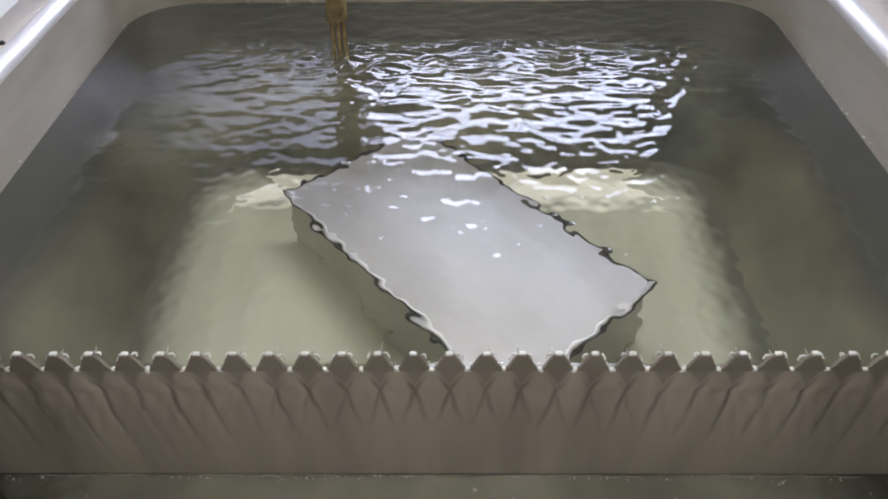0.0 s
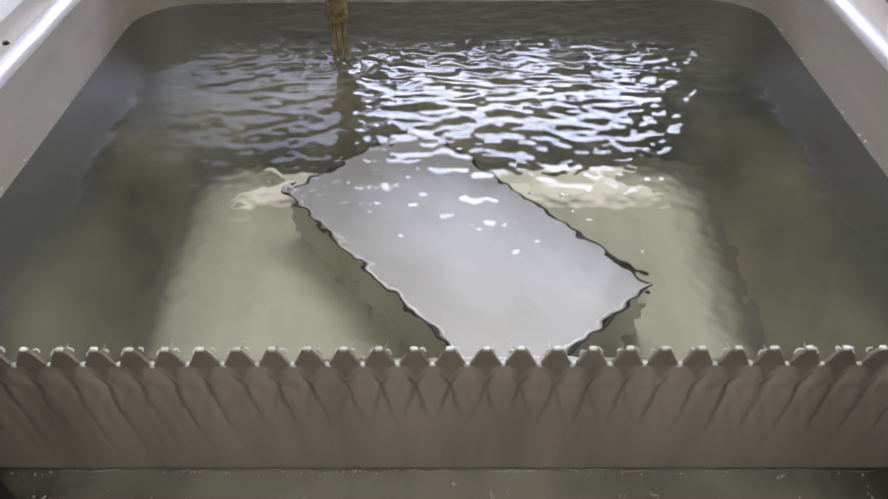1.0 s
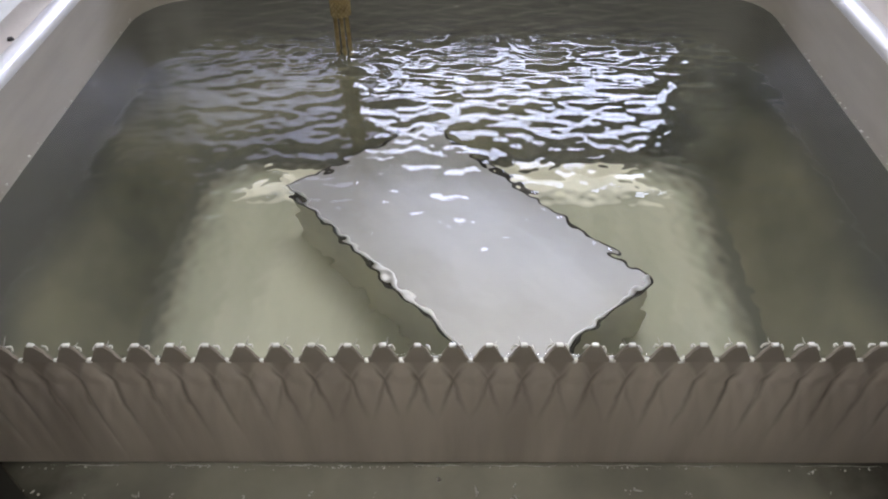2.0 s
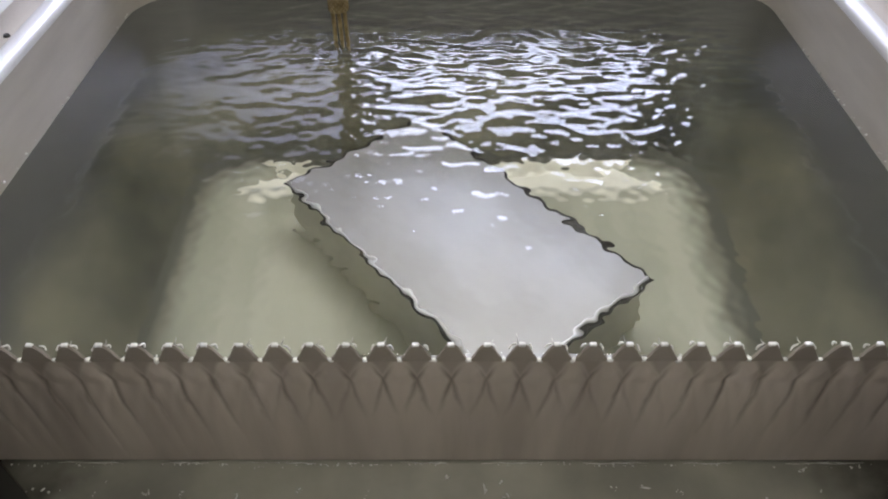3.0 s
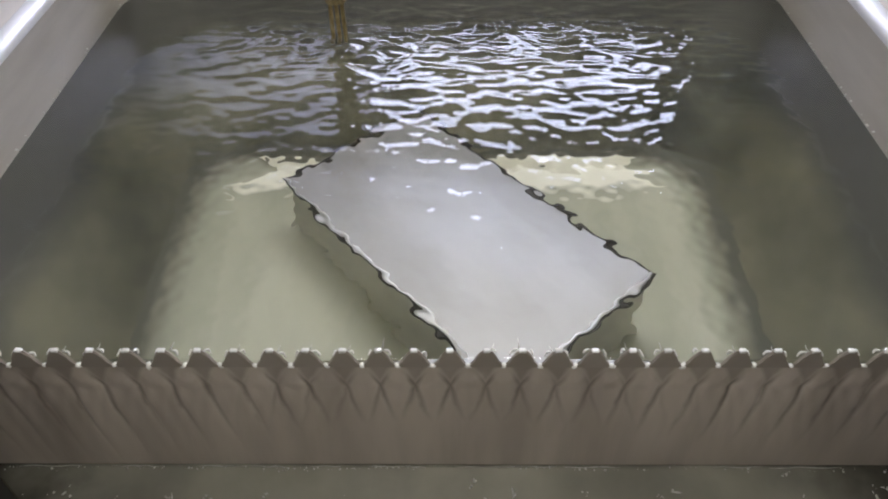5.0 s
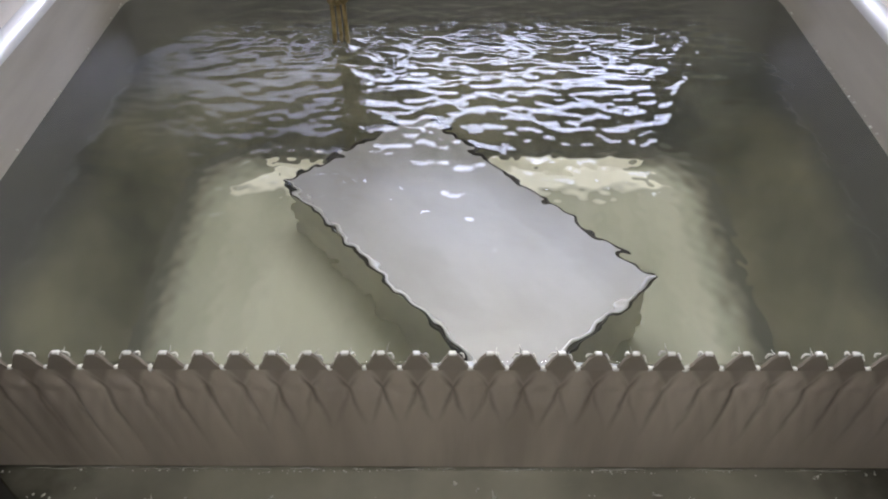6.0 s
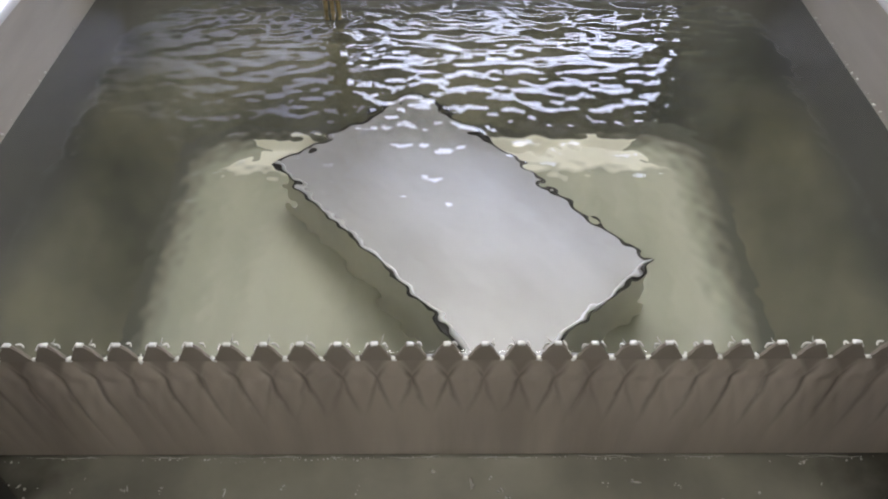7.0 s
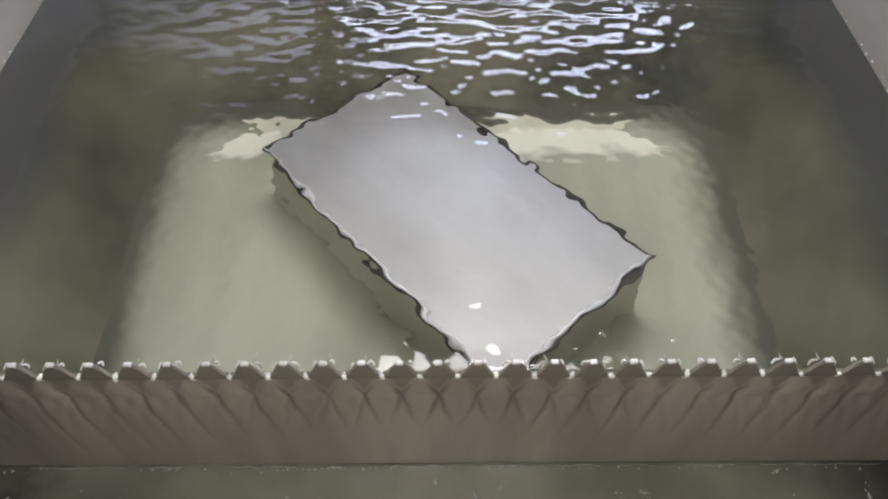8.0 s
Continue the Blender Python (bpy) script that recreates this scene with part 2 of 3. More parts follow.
# ---- room ----
def build_room():
    x0, x1, y0, y1, z0, z1 = -2.3, 2.3, -2.2, 2.6, -0.88, 1.78
    tagged(part("floor", cuboid(x0 - 0.1, x1 + 0.1, y0 - 0.1, y1 + 0.1, z0 - 0.1, z0), CONCRETE), "worn grey concrete workshop floor", kind="structure")
    tagged(part("ceiling", cuboid(x0 - 0.1, x1 + 0.1, y0 - 0.1, y1 + 0.1, z1, z1 + 0.1), CEILING), "plain matt grey workshop ceiling", kind="structure")
    tagged(part("wall_west", cuboid(x0 - 0.1, x0, y0, y1, z0, z1), PAINT), "plain painted grey workshop wall", kind="structure")
    tagged(part("wall_east", cuboid(x1, x1 + 0.1, y0, y1, z0, z1), PAINT), "plain painted grey workshop wall", kind="structure")
    tagged(part("wall_south", cuboid(x0 - 0.1, x1 + 0.1, y0 - 0.1, y0, z0, z1), PAINT), "plain painted grey workshop wall", kind="structure")
    wx0, wx1, wz0, wz1 = WINDOW
    bm = cuboid(x0 - 0.1, wx0, y1, y1 + 0.1, z0, z1)
    box(bm, wx1, x1 + 0.1, y1, y1 + 0.1, z0, z1)
    box(bm, wx0, wx1, y1, y1 + 0.1, z0, wz0)
    box(bm, wx0, wx1, y1, y1 + 0.1, wz1, z1)
    tagged(part("wall_north", bm, NORTH), "workshop wall with a wide window, tinted bluish for the water's reflections", kind="structure")
    win = tagged(new("window_1"), "wide white-framed window with two bright panes", "window", kind="structure")
    win.location = ((wx0 + wx1) / 2, y1 + 0.05, (wz0 + wz1) / 2)
    w, h, mull = (wx1 - wx0) / 2, (wz1 - wz0) / 2, -0.40 - (wx0 + wx1) / 2
    bm = cuboid(-w, -w + 0.04, -0.03, 0.03, -h, h, bevel=0.004)
    box(bm, w - 0.04, w, -0.03, 0.03, -h, h, 0.004)
    box(bm, -w + 0.04, w - 0.04, -0.03, 0.03, -h, -h + 0.04, 0.004)
    box(bm, -w + 0.04, w - 0.04, -0.03, 0.03, h - 0.04, h, 0.004)
    box(bm, mull - 0.025, mull + 0.025, -0.028, 0.028, -h + 0.04, h - 0.04, 0.004)
    part("window_frame", bm, WHITE, win)
    for a, b in ((-w + 0.04, mull - 0.025), (mull + 0.025, w - 0.04)):
        p = part("pane", cuboid(a, b, -0.003, 0.003, -h + 0.04, h - 0.04), PANE, win)
        p.visible_shadow = False
    part("window_sill", cuboid(-w - 0.05, w + 0.05, -0.14, -0.052, -h - 0.03, -h - 0.002, bevel=0.005), WHITE, win)
    cut = -0.42
    tagged(part("backdrop", cuboid(cut, 1.6, y1 + 0.35, y1 + 0.36, 0.2, 2.0), DAY), "bright bluish daylight outside the window", kind="structure")
    tagged(part("backdrop", cuboid(-2.6, cut - 0.01, y1 + 0.35, y1 + 0.36, 0.2, 2.0), DIM), "hazy bluish daylight outside the window", kind="structure")


# added lamp out of view: brightens the weir face, weaker towards its ends
def fill_lamp(x, y, z):
    top = tagged(new("fill_lamp"), "white fill lamp added out of view over the tank, switched on", "lamp")
    top.location = (x, y, z)
    part("housing", cuboid(-0.24, 0.24, -0.16, 0.16, 0.0, 0.07, bevel=0.01), WHITE, top)
    part("diffuser", cuboid(-0.22, 0.22, -0.14, 0.14, -0.03, -0.001), TUBE, top)
    for s in (-0.18, 0.18):
        part("rod", tube(bmesh.new(), [(s, 0, 0.069), (s, 0, 0.3), (s, 0, 1.78 - z)], 0.006, 8), WHITE, top)


def ceiling_lamp(x, y, z):
    top = tagged(new("ceiling_lamp"), "long white ceiling lamp near the window, switched on", "lamp")
    top.location = (x, y, z)
    part("housing", cuboid(-0.46, 0.46, -0.13, 0.13, -0.05, -0.0005, bevel=0.008), WHITE, top)
    part("diffuser", cuboid(-0.44, 0.44, -0.09, 0.09, -0.085, -0.051), COOL, top)


# ---- tank ----
def ring(x0, x1, y1, z, r, steps=8):
    """The open U of the tank's plan at one level, from the weir's left end round the back to its right end."""
    pts = [(x0, y) for y in np.linspace(0.004, y1 - r, 12)]
    pts += [(x0 + r - r * math.cos(a), y1 - r + r * math.sin(a)) for a in np.linspace(0, math.pi / 2, steps)[1:]]
    pts += [(x, y1) for x in np.linspace(x0 + r, x1 - r, 14)[1:]]
    pts += [(x1 - r + r * math.sin(a), y1 - r + r * math.cos(a)) for a in np.linspace(0, math.pi / 2, steps)[1:]]
    pts += [(x1, y) for y in np.linspace(y1 - r, 0.004, 12)[1:]]
    return [(x, y, z) for x, y in pts]


def loft(rings, close=False):
    bm = bmesh.new()
    vs = [[bm.verts.new(p) for p in r] for r in rings]
    for a, b in zip(vs, vs[1:]):
        for k in range(len(a) - 1):
            bm.faces.new((a[k], a[k + 1], b[k + 1], b[k]))
    if close:
        bm.faces.new(vs[-1])
    return bm


def build_tank():
    tank = tagged(new("steel_tank"), "open stainless steel water tank with rounded back corners", "tank")
    tank.location = (0, 0, -0.88)
    up = Matrix.Translation((0, 0, 0.88))

    def add(name, bm, mat, label="", smooth=True):
        bm.transform(up)
        return part(name, bm, mat, tank, label, smooth)

    add("upper_wall", loft([ring(LEFT, RIGHT, BACK, z, 0.09) for z in (RIM, 0.05, 0.02, -0.004)]), WALL_STEEL, "pale brushed steel wall above the water")
    def level(dx, dy, z):
        return ring(LEFT + dx, RIGHT - dx, BACK - dy, z, 0.085)

    steps = [(0.0, 0.0, -0.004), (0.015, 0.03, -0.06), (0.040, 0.09, -0.14), (0.072, 0.155, -0.22), (0.098, 0.195, -0.268), (0.112, 0.213, -0.290)]
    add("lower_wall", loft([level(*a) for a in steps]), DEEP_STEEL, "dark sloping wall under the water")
    fil = [(0.112, 0.213, -0.290), (0.120, 0.222, -0.302), (0.132, 0.229, -0.313), (0.147, 0.234, -0.322), (0.166, 0.238, -0.328), (0.186, 0.240, FLOOR_Z)]
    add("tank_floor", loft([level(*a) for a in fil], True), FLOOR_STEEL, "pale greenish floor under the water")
    def strip(X, Y):
        z = FLOOR_Z
        for d, ends in ((X - LEFT, [f[0] for f in fil]), (RIGHT - X, [f[0] for f in fil]), (BACK - Y, [f[1] for f in fil])):
            z = np.maximum(z, np.interp(d, ends, [f[2] for f in fil]))
        return X, Y, z + 0.0016 + 0.88

    band = grid_mesh("floor_highlight", np.linspace(LEFT + 0.122, RIGHT - 0.122, 60), np.linspace(0.452, 0.514, 24), strip, STRIP, tank)
    tagged(band, "cream strip along the back floor edge, coloured as if brightly lit")
    # rolled rim along the top of the inner wall, then the flat flange and the outer skirt
    edge = ring(LEFT - 0.0125, RIGHT + 0.0125, BACK + 0.0125, RIM, 0.1)
    add("rolled_rim", tube(bmesh.new(), edge, 0.013, 16), RIM_STEEL, "polished rolled steel rim")
    add("flange", loft([ring(LEFT - 0.018, RIGHT + 0.018, BACK + 0.018, RIM + 0.007, 0.1), ring(LEFT - 0.064, RIGHT + 0.064, BACK + 0.064, RIM + 0.007, 0.12),
                        ring(LEFT - 0.068, RIGHT + 0.068, BACK + 0.068, RIM, 0.12)]), FLANGE, "pale flat steel flange")
    add("outer_wall", loft([ring(LEFT - 0.068, RIGHT + 0.068, BACK + 0.068, z, 0.12) for z in (RIM, -0.05, -0.36)], True), FLANGE)
    add("end_plate", cuboid(LEFT - 0.066, LEFT - 0.002, 0.004, 0.008, -0.36, RIM), FLANGE, smooth=False)
    add("end_plate", cuboid(RIGHT + 0.002, RIGHT + 0.066, 0.004, 0.008, -0.36, RIM), FLANGE, smooth=False)
    for x in (LEFT - 0.04, RIGHT + 0.04):
        for y in (0.06, BACK + 0.03):
            add("leg", cuboid(x - 0.02, x + 0.02, y - 0.02, y + 0.02, -0.88, -0.362, bevel=0.004), FLANGE, smooth=False)
    bm = bmesh.new()
    bmesh.ops.create_cone(bm, cap_ends=True, segments=12, radius1=0.004, radius2=0.003, depth=0.003, matrix=Matrix.Translation((LEFT - 0.0295, 0.398, RIM + 0.0085)))
    add("bolt", bm, DARK, "small dark bolt head in the flange", False)


# ---- weir ----
def tooth_mesh():
    """One blunt tooth of the weir, tip up, 3 mm thick."""
    h = PITCH / 2
    prof = [(-h, NOTCH - 0.0006), (-h, NOTCH), (-h + 0.0020, NOTCH + 0.0010), (-0.0104, TIP - 0.0135), (-0.0080, TIP - 0.0075), (-0.0054, TIP - 0.0022), (-0.0034, TIP),
            (0.0034, TIP), (0.0054, TIP - 0.0022), (0.0080, TIP - 0.0075), (0.0104, TIP - 0.0135), (h - 0.0020, NOTCH + 0.0010), (h, NOTCH), (h, NOTCH - 0.0006)]
    bm = bmesh.new()
    front = [bm.verts.new((x, -0.0026, z)) for x, z in prof]
    back = [bm.verts.new((x, 0.0006, z)) for x, z in prof]
    bm.faces.new(front)
    bm.faces.new(back[::-1])
    for k in range(len(prof) - 1):
        bm.faces.new((front[k + 1], front[k], back[k], back[k + 1]))
    es = [e for e in bm.edges if abs(e.verts[0].co.y - e.verts[1].co.y) < 1e-6 and e.verts[0].co.z > NOTCH - 0.001 and e.verts[1].co.z > NOTCH - 0.001]
    bmesh.ops.bevel(bm, geom=es, offset=0.0011, segments=3, affect="EDGES")
    bm.normal_update()
    for f in bm.faces:
        f.smooth = abs(f.normal.y) < 0.97
    me = bpy.data.meshes.new("tooth")
    bm.to_mesh(me)
    bm.free()
    me.materials.append(TOOTH)
    return me


def panel_relief(X, Z):
    """Wet face below the teeth: ribs that run on from the teeth, then crossing rivulets that fade downwards."""
    u = X / PITCH
    t = np.clip((NOTCH - Z) / 0.05, 0, 1)
    t = t * t * (3 - 2 * t)
    y = -0.0026 - 0.0050 * t
    # a rounded lip of water under each notch
    du = (u % 1 - 0.5) / 0.46
    foot = -0.037 + 0.012 * du ** 2
    lip = np.clip((NOTCH - Z) / 0.020, 0, 1) * np.clip((Z - foot) / 0.013, 0, 1)
    lip = lip * lip * (3 - 2 * lip)
    y = y - 0.0025 * lip * np.clip(1 - du ** 2, 0, 1)
    drop = -(Z + 0.031)
    low = np.clip(drop, 0, 1)
    wob = 0.04 * np.sin(2.3 * u) + 0.03 * np.sin(60 * Z + 3 * np.sin(0.9 * u))
    reach = 0.035 + 0.028 * np.clip((np.abs(X) - 0.05) / 0.2, 0, 1)
    for s in (-1, 1):
        slope = 0.10 + 0.18 * np.clip((s * 0.28 - X) / (s * 0.30), 0, 1)
        v = u + s * (0.48 * np.minimum(drop, 0) + slope * low) / PITCH + wob + 0.5
        strand = np.floor(v)
        length = reach * (1 + 0.3 * np.sin(12.9 * strand + s))
        depth = 0.0007 + 0.0002 * np.sin(7.7 * strand + 2 * s)
        depth = depth * (0.12 + 0.88 * np.clip((X * s + 0.22) / 0.22, 0, 1))
        fade = np.clip((drop + 0.018) / 0.014, 0, 1) * np.exp(-(low / length) ** 2)
        d = v % 1 - 0.5
        y = y + fade * (depth * np.exp(-(d / 0.07) ** 2) - 0.0004 * np.exp(-((np.abs(d) - 0.25) / 0.14) ** 2))
    return X, np.minimum(y, -0.0012), Z


def build_weir():
    weir = tagged(new("overflow_weir"), "brown-grey steel overflow weir with blunt teeth, wet with water", "weir")
    weir.location = (0, 0, PANEL_Z)
    xs, zs = np.arange(-0.5, 0.5001, 0.0008), np.linspace(PANEL_Z, NOTCH, 170)
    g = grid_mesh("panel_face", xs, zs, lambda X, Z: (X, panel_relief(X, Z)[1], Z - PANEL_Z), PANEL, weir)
    tagged(g, "wet brown-grey face with crossing rivulets and painted shade")
    part("back_plate", cuboid(-0.5, 0.5, -0.0010, 0.0035, -0.17, NOTCH - 0.0007 - PANEL_Z), DEEP_STEEL, weir)
    me = tooth_mesh()
    for i in range(-16, 17):
        t = new("tooth", me)
        t.parent = weir
        t.location = (i * PITCH, 0, -PANEL_Z)
    return weir


def build_gutter():
    g = tagged(new("overflow_gutter"), "dark wet steel gutter below the weir", "gutter")
    g.location = (0, 0, -0.88)
    k = 0.88
    bm = bmesh.new()
    box(bm, -0.56, 0.56, -0.30, -0.0045, PANEL_Z - 0.009 + k, PANEL_Z - 0.003 + k)
    part("gutter_floor", bm, GUTTER, g)
    part("gutter_lip", cuboid(-0.56, 0.56, -0.306, -0.3, PANEL_Z - 0.012 + k, PANEL_Z + 0.03 + k, bevel=0.001), GUTTER, g)
    for s in (-1, 1):
        # end walls out of view, added tall and dark to dim the panel ends
        part("gutter_end", cuboid(min(s * 0.462, s * 0.468), max(s * 0.462, s * 0.468), -0.3, -0.0105, PANEL_Z - 0.0028 + k, 0.11 + k, bevel=0.001), DARK, g, "dark gutter end wall out of view, tall to dim the panel")
        bm = bmesh.new()
        pts = [(s * 0.447, -0.012), (s * 0.352, -0.092), (s * 0.352, -0.298), (s * 0.461, -0.298), (s * 0.461, -0.012)]
        lo = [bm.verts.new((x, y, PANEL_Z - 0.0026 + k)) for x, y in pts]
        hi = [bm.verts.new((x, y, PANEL_Z + 0.002 + k)) for x, y in pts]
        bm.faces.new(hi if s < 0 else hi[::-1])
        for q in range(5):
            bm.faces.new((lo[q], lo[(q + 1) % 5], hi[(q + 1) % 5], hi[q]))
        bmesh.ops.recalc_face_normals(bm, faces=bm.faces)
        part("corner_plate", bm, CORNER, g, "corner plate in the gutter, shade put into its black colour")
        seam = tube(bmesh.new(), [(x, y, PANEL_Z + 0.0022 + k) for x, y in ((pts[0]), (s * 0.40, -0.0516), (pts[1]))], 0.0009, 6)
        part("seam", seam, GUTTER, g, "worn edge of the corner plate", True)
        part("gutter_leg", cuboid(s * 0.5 - 0.02, s * 0.5 + 0.02, -0.27, -0.23, 0, PANEL_Z - 0.0095 + k, bevel=0.003), FLANGE, g)


# ---- water ----
def wave_set(n, lo, hi, spread, seed):
    r = np.random.RandomState(seed)
    lam = np.exp(r.uniform(math.log(lo), math.log(hi), n))
    ang = r.normal(0, spread, n) + math.pi / 2
    return 2 * np.pi / lam * np.cos(ang), 2 * np.pi / lam * np.sin(ang), r.uniform(0, 6.28, n), lam


def ripples(X, Y):
    """Wave height over the tank: choppy at the back, calm towards the weir."""
    def field(w, slope):
        h = np.zeros_like(X)
        for kx, ky, ph, lam in zip(*w):
            h += lam * np.sin(kx * X + ky * Y + ph)
        return h * slope * math.sqrt(2 / len(w[0])) / (2 * math.pi)
    s = np.clip((Y - 0.25) / 0.30, 0, 1)
    s = s * s * (3 - 2 * s)
    side = 0.14 + 0.86 * np.clip((0.40 - X) / 0.11, 0, 1) * np.clip((X + 0.40) / 0.22, 0, 1)
    calm = 0.4 + 0.6 * np.clip((0.34 - np.abs(X)) / 0.12, 0, 1)
    h = field(wave_set(70, 0.014, 0.050, 0.46, 5), 0.122) * s * side
    h += field(wave_set(60, 0.012, 0.050, 1.2, 9), 0.044) * np.clip((Y + 0.05) / 0.10, 0.5, 1) * (1 - 0.5 * s) * calm
    h += field(wave_set(40, 0.012, 0.022, 1.3, 13), 0.013) * calm * (1 - s)
    h += field(wave_set(12, 0.06, 0.12, 0.9, 3), 0.014)
    # the surface draws down towards the weir and spills through its notches
    h -= 0.0014 * np.exp(-np.clip(Y, 0, 1) / 0.016)
    h -= 0.0050 * np.clip(-Y / 0.0024, 0, 1) ** 2
    return h


def build_water():
    xs, ys = np.linspace(-0.526, 0.517, 760), np.concatenate([np.linspace(-0.0024, 0.0, 6), np.linspace(0.0014, 0.79, 568)])
    w = grid_mesh("water_surface", xs, ys, lambda X, Y: (X, Y, ripples(X, Y)), WATER)
    w.visible_shadow = False
    return tagged(w, "clear rippling water, choppy at the back and calm at the weir", "water", kind="stuff")


# ---- submerged box ----
def build_box():
    ob = tagged(new("steel_box"), "satin steel box with a crowned lid under water", "box")
    ob.matrix_basis = pose(0.006, 0.304, FLOOR_Z, 0, 0, -49.2)
    lx, ly = 0.2115, 0.1155
    part("body", cuboid(-lx + 0.002, lx - 0.002, -ly + 0.002, ly - 0.002, 0.001, 0.1210, bevel=0.003), BOX_SIDE, ob)
    bm = bmesh.new()
    gx, gy = lx + 0.0042, ly + 0.0042
    box(bm, -gx, gx, -gy, -gy + 0.012, 0.1213, 0.1262, 0.0015)
    box(bm, -gx, gx, gy - 0.012, gy, 0.1213, 0.1262, 0.0015)
    box(bm, -gx, -gx + 0.012, -gy + 0.012, gy - 0.012, 0.1213, 0.1262)
    box(bm, gx - 0.012, gx, -gy + 0.012, gy - 0.012, 0.1213, 0.1262)
    part("gasket", bm, SEAL, ob, "dark rubber gasket under the lid")
    xs, ys = np.linspace(-lx, lx, 60), np.linspace(-ly, ly, 40)

    def dish(X, Y):
        sag = (1 - (X / lx) ** 2) * (1 - (Y / ly) ** 2)
        return X, Y, 0.1290 + 0.005 * sag + 0.0003 * np.sin(31 * X + 17 * Y)

    lid = grid_mesh("lid", xs, ys, dish, BOX_TOP, ob)
    tagged(lid, "pale satin lid, slightly crowned")
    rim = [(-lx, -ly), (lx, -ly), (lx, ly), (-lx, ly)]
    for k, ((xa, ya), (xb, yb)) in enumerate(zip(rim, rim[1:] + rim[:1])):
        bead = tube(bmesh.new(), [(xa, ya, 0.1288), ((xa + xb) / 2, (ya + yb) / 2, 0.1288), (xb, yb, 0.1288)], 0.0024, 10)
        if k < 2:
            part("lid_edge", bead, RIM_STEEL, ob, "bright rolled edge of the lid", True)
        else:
            # the dark reflection on the far beads is put into their colour
            part("lid_edge", bead, SEAL, ob, "far edge of the lid, its dark reflection in the colour", True)


# ---- hose ----
def build_hose():
    h = tagged(new("braided_hose"), "brass braided hose with three bare strands reaching into the water", "hose")
    h.location = (-0.156, 0.575, 0)
    for k, dx in enumerate((-0.0085, -0.0005, 0.0075)):
        bm = tube(bmesh.new(), [(dx * (1.1 - 0.1 * t), 0.002 * math.sin(k + 3 * t), -0.03 + 0.10 * t) for t in np.linspace(0, 1, 12)], 0.0030, 10)
        part("strand", bm, BRASS, h, smooth=True)
    core = part("sleeve", tube(bmesh.new(), [(0.0, 0.0, z) for z in np.linspace(0.046, 0.9, 20)], 0.0125, 16), BRASS, h, "braided brass sleeve", True)
    bm = bmesh.new()
    for s in (-1, 1):
        for j in range(12):
            a0 = 2 * math.pi * j / 12
            pts = [(0.0132 * math.cos(a0 + s * 75 * z), 0.0132 * math.sin(a0 + s * 75 * z), z) for z in np.linspace(0.046, 0.30, 110)]
            tube(bm, pts, 0.0011, 5)
    part("braid", bm, BRASS, core, smooth=True)


build_room()
fill_lamp(0.0, -0.45, 0.84)
ceiling_lamp(0.10, 0.72, 1.78)
build_tank()
weir = build_weir()
build_gutter()
water = build_water()
build_box()
build_hose()


# ---- small water details ----
def blob(bm, at, size, r):
    """A small uneven lump of foam or white glint."""
    v = bmesh.ops.create_icosphere(bm, subdivisions=1, radius=1)["verts"]
    turn = Euler((r.uniform(-0.4, 0.4), r.uniform(-0.4, 0.4), r.uniform(0, 6.28))).to_matrix()
    for q in v:
        q.co *= r.uniform(0.7, 1.25)
        q.co = turn @ Vector((q.co.x * size[0], q.co.y * size[1], q.co.z * size[2])) + Vector(at)


def build_menisci():
    """Glints modelled in white: a lump at each notch and tip, a thin line up the flank of each tooth."""
    r = random.Random(7)
    made = []
    for i in range(-16, 17):
        bm = bmesh.new()
        blob(bm, (0, 0, 0), (0.0045, 0.0032, 0.0019), r)
        lip = part("notch_glint", bm, GLINT, weir, "white glint at a notch" if i == 0 else "", True)
        lip.location = ((i + 0.5) * PITCH, -0.001, NOTCH + 0.001 - PANEL_Z)
        bm = bmesh.new()
        box(bm, -0.0031, 0.0031, -0.0026, 0.0016, -0.0016, 0.0012, 0.0012)
        for q in bm.verts:
            q.co *= r.uniform(0.82, 1.16)
        cap = part("tip_glint", bm, GLINT, weir, "white glint on a tooth tip" if i == 0 else "", True)
        cap.location = (i * PITCH + r.uniform(-0.0006, 0.0006), -0.0004, TIP + 0.0003 - PANEL_Z)
        s = 1 if i < 2 else -1
        bm = bmesh.new()
        k = r.uniform(0.7, 1.2)
        reach = r.uniform(0.35, 1.0)
        pts = [(s * (0.0055 + 0.0060 * reach * t), 0.0018 + 0.003 * math.sin(3 * t) * k, 0.0085 - (0.0085 - 0.0004) * reach * t ** 0.8) for t in np.linspace(0, 1, 8)]
        tube(bm, pts, [0.0005 + 0.0007 * math.sin(math.pi * t) * r.uniform(0.6, 1.3) for t in np.linspace(0.1, 0.9, 8)], 6)
        if r.random() < 0.7:
            far = r.uniform(0.3, 0.8)
            tube(bm, [(-s * (0.0058 + 0.0058 * far * t), 0.0022 + 0.002 * math.sin(5 * t), 0.008 - 0.0076 * far * t) for t in np.linspace(0, 1, 6)],
                 [0.0004 + 0.0007 * math.sin(math.pi * t) * r.uniform(0.4, 1.3) for t in np.linspace(0.1, 0.9, 6)], 6)
        if r.random() < 0.55:
            tube(bm, [(s * 0.004, 0.0018, 0.009), (s * 0.0055, 0.004, 0.0125 * k), (s * 0.0068, 0.005, 0.0165 * k)], [0.0006, 0.0004, 0.0002], 6)
        rim = part("flank_glint", bm, GLINT, weir, "thin white glint along a water edge" if i == 0 else "", True)
        rim.location = (i * PITCH, 0, -PANEL_Z)
        made.append((rim, rim.location.copy(), r.uniform(0, 6)))
    return made


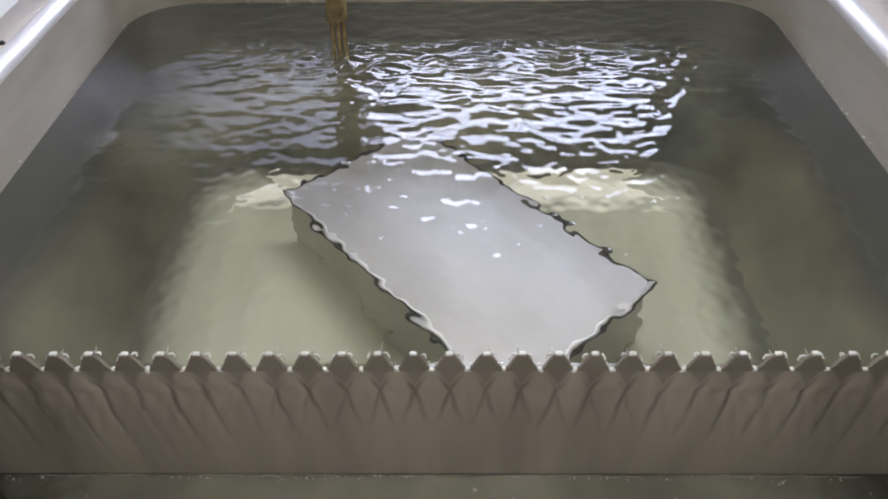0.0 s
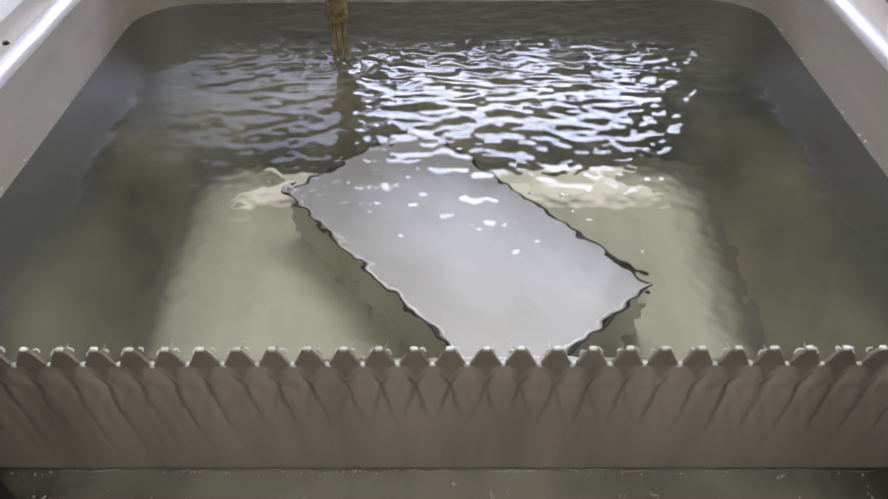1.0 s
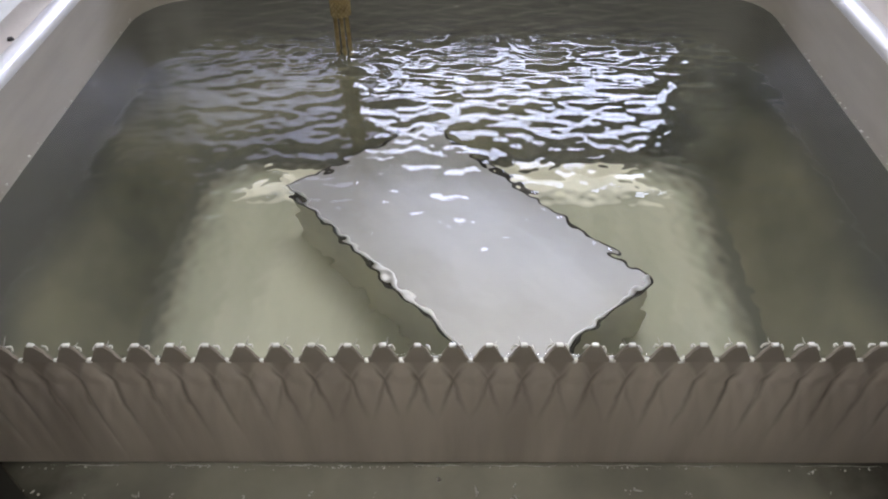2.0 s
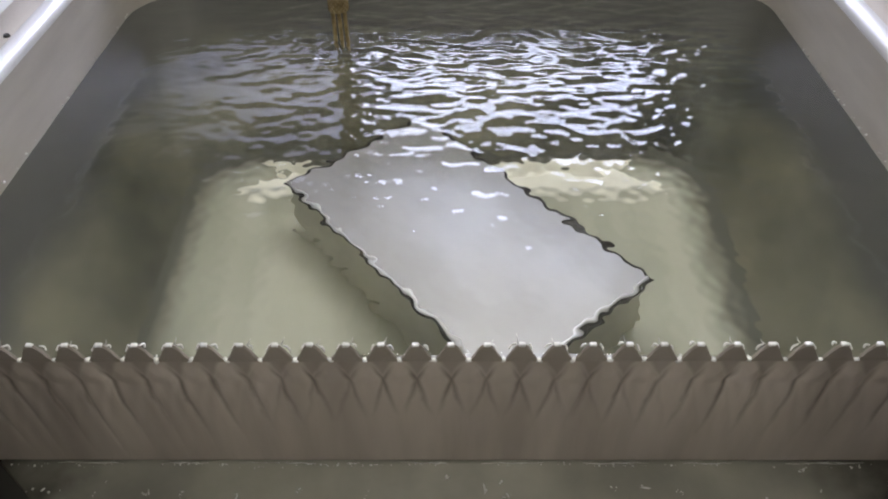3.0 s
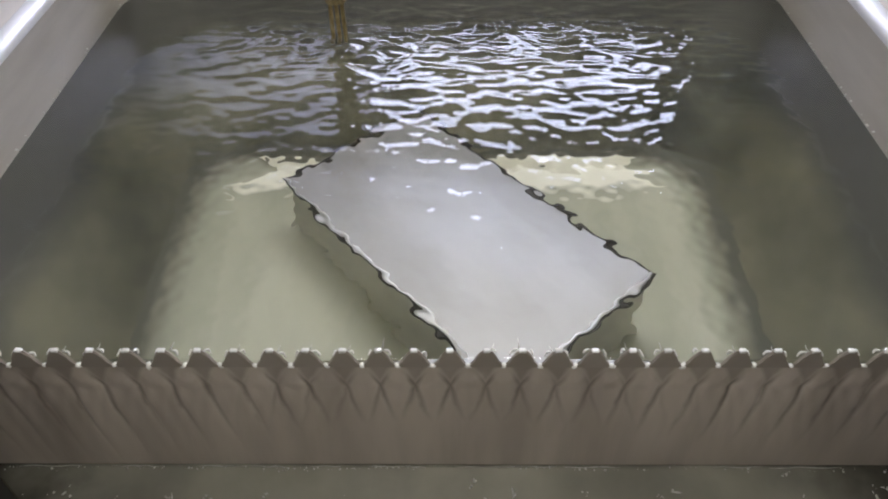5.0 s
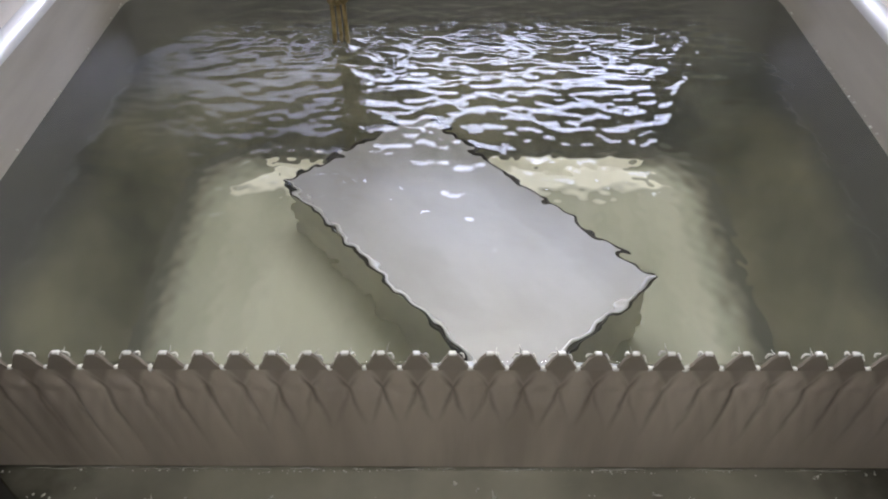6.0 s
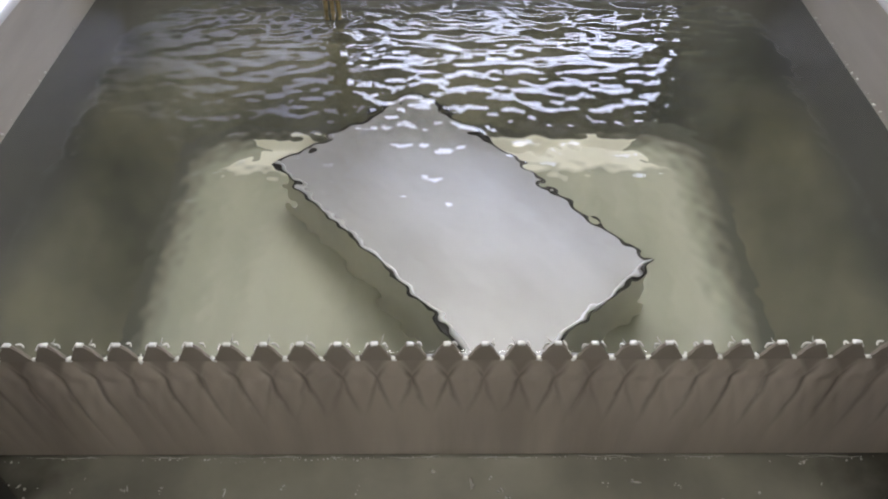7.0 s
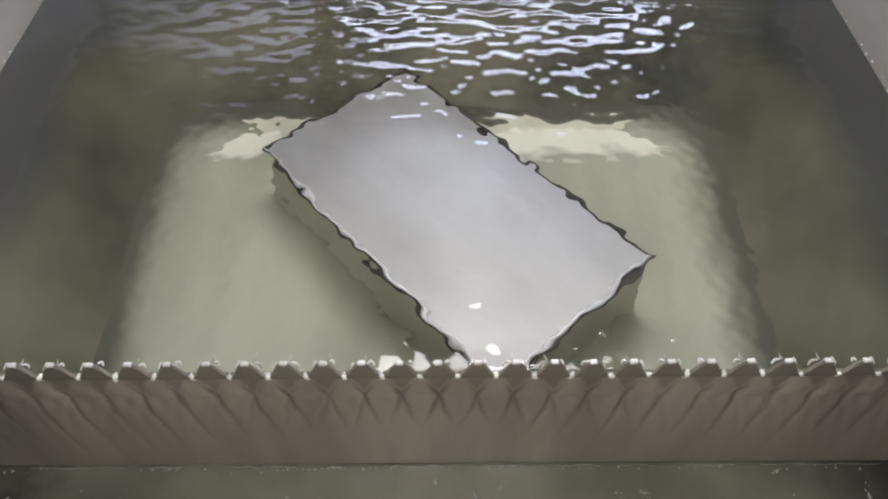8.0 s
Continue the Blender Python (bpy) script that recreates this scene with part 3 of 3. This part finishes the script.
def build_foam():
    """Flecks, torn streaks and thin runs of foam on the wet gutter floor, in three drifting patches."""
    r = random.Random(21)
    made = []
    for k in range(3):
        bm = bmesh.new()
        for _ in range(42):
            x = r.uniform(-0.46, 0.46)
            near = r.random() < 0.45
            y = -0.0095 - (abs(r.gauss(0, 0.002)) if near else r.uniform(0.004, 0.085))
            long = r.uniform(0.5, 3.0)
            for _ in range(r.choice((1, 2, 3, 5, 8))):
                q = r.choice((0.0004, 0.0006, 0.0010, 0.0016))
                if near:
                    size, dx, dy = (q * 0.9, q * 0.7, q * 0.4), 0.009, 0.0006
                else:
                    size, dx, dy = (q, q * r.uniform(0.8, 2 * long), q * 0.5), 0.0022, 0.0018 * long
                blob(bm, (x + r.gauss(0, dx), min(-0.0088, y + r.gauss(0, dy)), 0.0004), size, r)
        # broken bright line where the water meets the foot of the weir
        x = -0.40 + 0.05 * k
        while x < 0.42:
            n = r.uniform(0.01, 0.06)
            tube(bm, [(x + n * t, -0.0092 - 0.0006 * math.sin(9 * t + x * 40), 0.0003) for t in np.linspace(0, 1, 7)],
                 [0.00012 + 0.0003 * math.sin(math.pi * t) * r.uniform(0.5, 1) for t in np.linspace(0.05, 0.95, 7)], 5)
            x += n + r.uniform(0.03, 0.16)
        f = tagged(part("foam_flecks", bm, DULL_FOAM, None, "", True), "small white foam flecks and streaks on the wet gutter floor", "foam", kind="stuff")
        f.location = (0, 0, PANEL_Z - 0.003)
        made.append(f)
    return made


def build_glints():
    """White beads in place of the glints along the waterline of the side walls and the back."""
    r = random.Random(4)
    bm = bmesh.new()
    for _ in range(90):
        q = r.choice((0.0005, 0.0006, 0.0008, 0.0015))
        side = r.random()
        y = r.uniform(0.15, 0.66)
        z = abs(r.gauss(0, 0.003)) + 0.0008
        if side < 0.4:
            blob(bm, (LEFT + q * 0.5, y, z), (q, q * 1.6, q), r)
        elif side < 0.8:
            blob(bm, (RIGHT - q * 0.5, y, z), (q, q * 1.6, q), r)
        else:
            blob(bm, (r.uniform(-0.38, 0.38), BACK - q * 0.5, z), (q * 2.5, q, q), r)
    tagged(part("waterline_glints", bm, GLINT, None, "", True), "tiny white beads in place of glints along the waterline", "droplets", kind="stuff")


def build_bench():
    b = tagged(new("side_bench"), "white topped workbench beside the tank", "workbench")
    b.location = (-1.07, 0.5, -0.88)
    part("benchtop", cuboid(-0.5, 0.5, -0.9, 0.9, 0.90, 0.94, bevel=0.006), WHITE, b)
    for x in (-0.44, 0.44):
        for y in (-0.84, 0.84):
            part("leg", cuboid(x - 0.025, x + 0.025, y - 0.025, y + 0.025, 0, 0.8998, bevel=0.003), FLANGE, b)


menisci = build_menisci()
foam = build_foam()
build_glints()
build_bench()


def motions():
    rows = []
    for k in range(81):
        t = k * 0.1
        rows.append((t, pose(0.026 * math.sin(2.6 * t) + 0.008 * math.sin(7.1 * t), 0.0008 * math.sin(7.6 * t + 0.6), 0.0004 * math.sin(9.0 * t))))
    walk(water, rows)
    for rim, at, ph in menisci:
        walk(rim, [(0.2 * k, pose(at.x + 0.0006 * math.sin(5 * k + ph), at.y, at.z + 0.0006 * math.sin(3.1 * k + 2 * ph),
                                  9 * math.sin(2.3 * k + ph), 8 * math.sin(1.7 * k + 3 * ph), 7 * math.sin(2.9 * k))) for k in range(41)])
    for k, f in enumerate(foam):
        walk(f, [(0.25 * j, pose(0.020 * math.sin(0.9 * 0.25 * j * (1 + 0.4 * k) + 2 * k), 0.0008 * math.sin(1.3 * j + k), PANEL_Z - 0.003)) for j in range(33)])


motions()
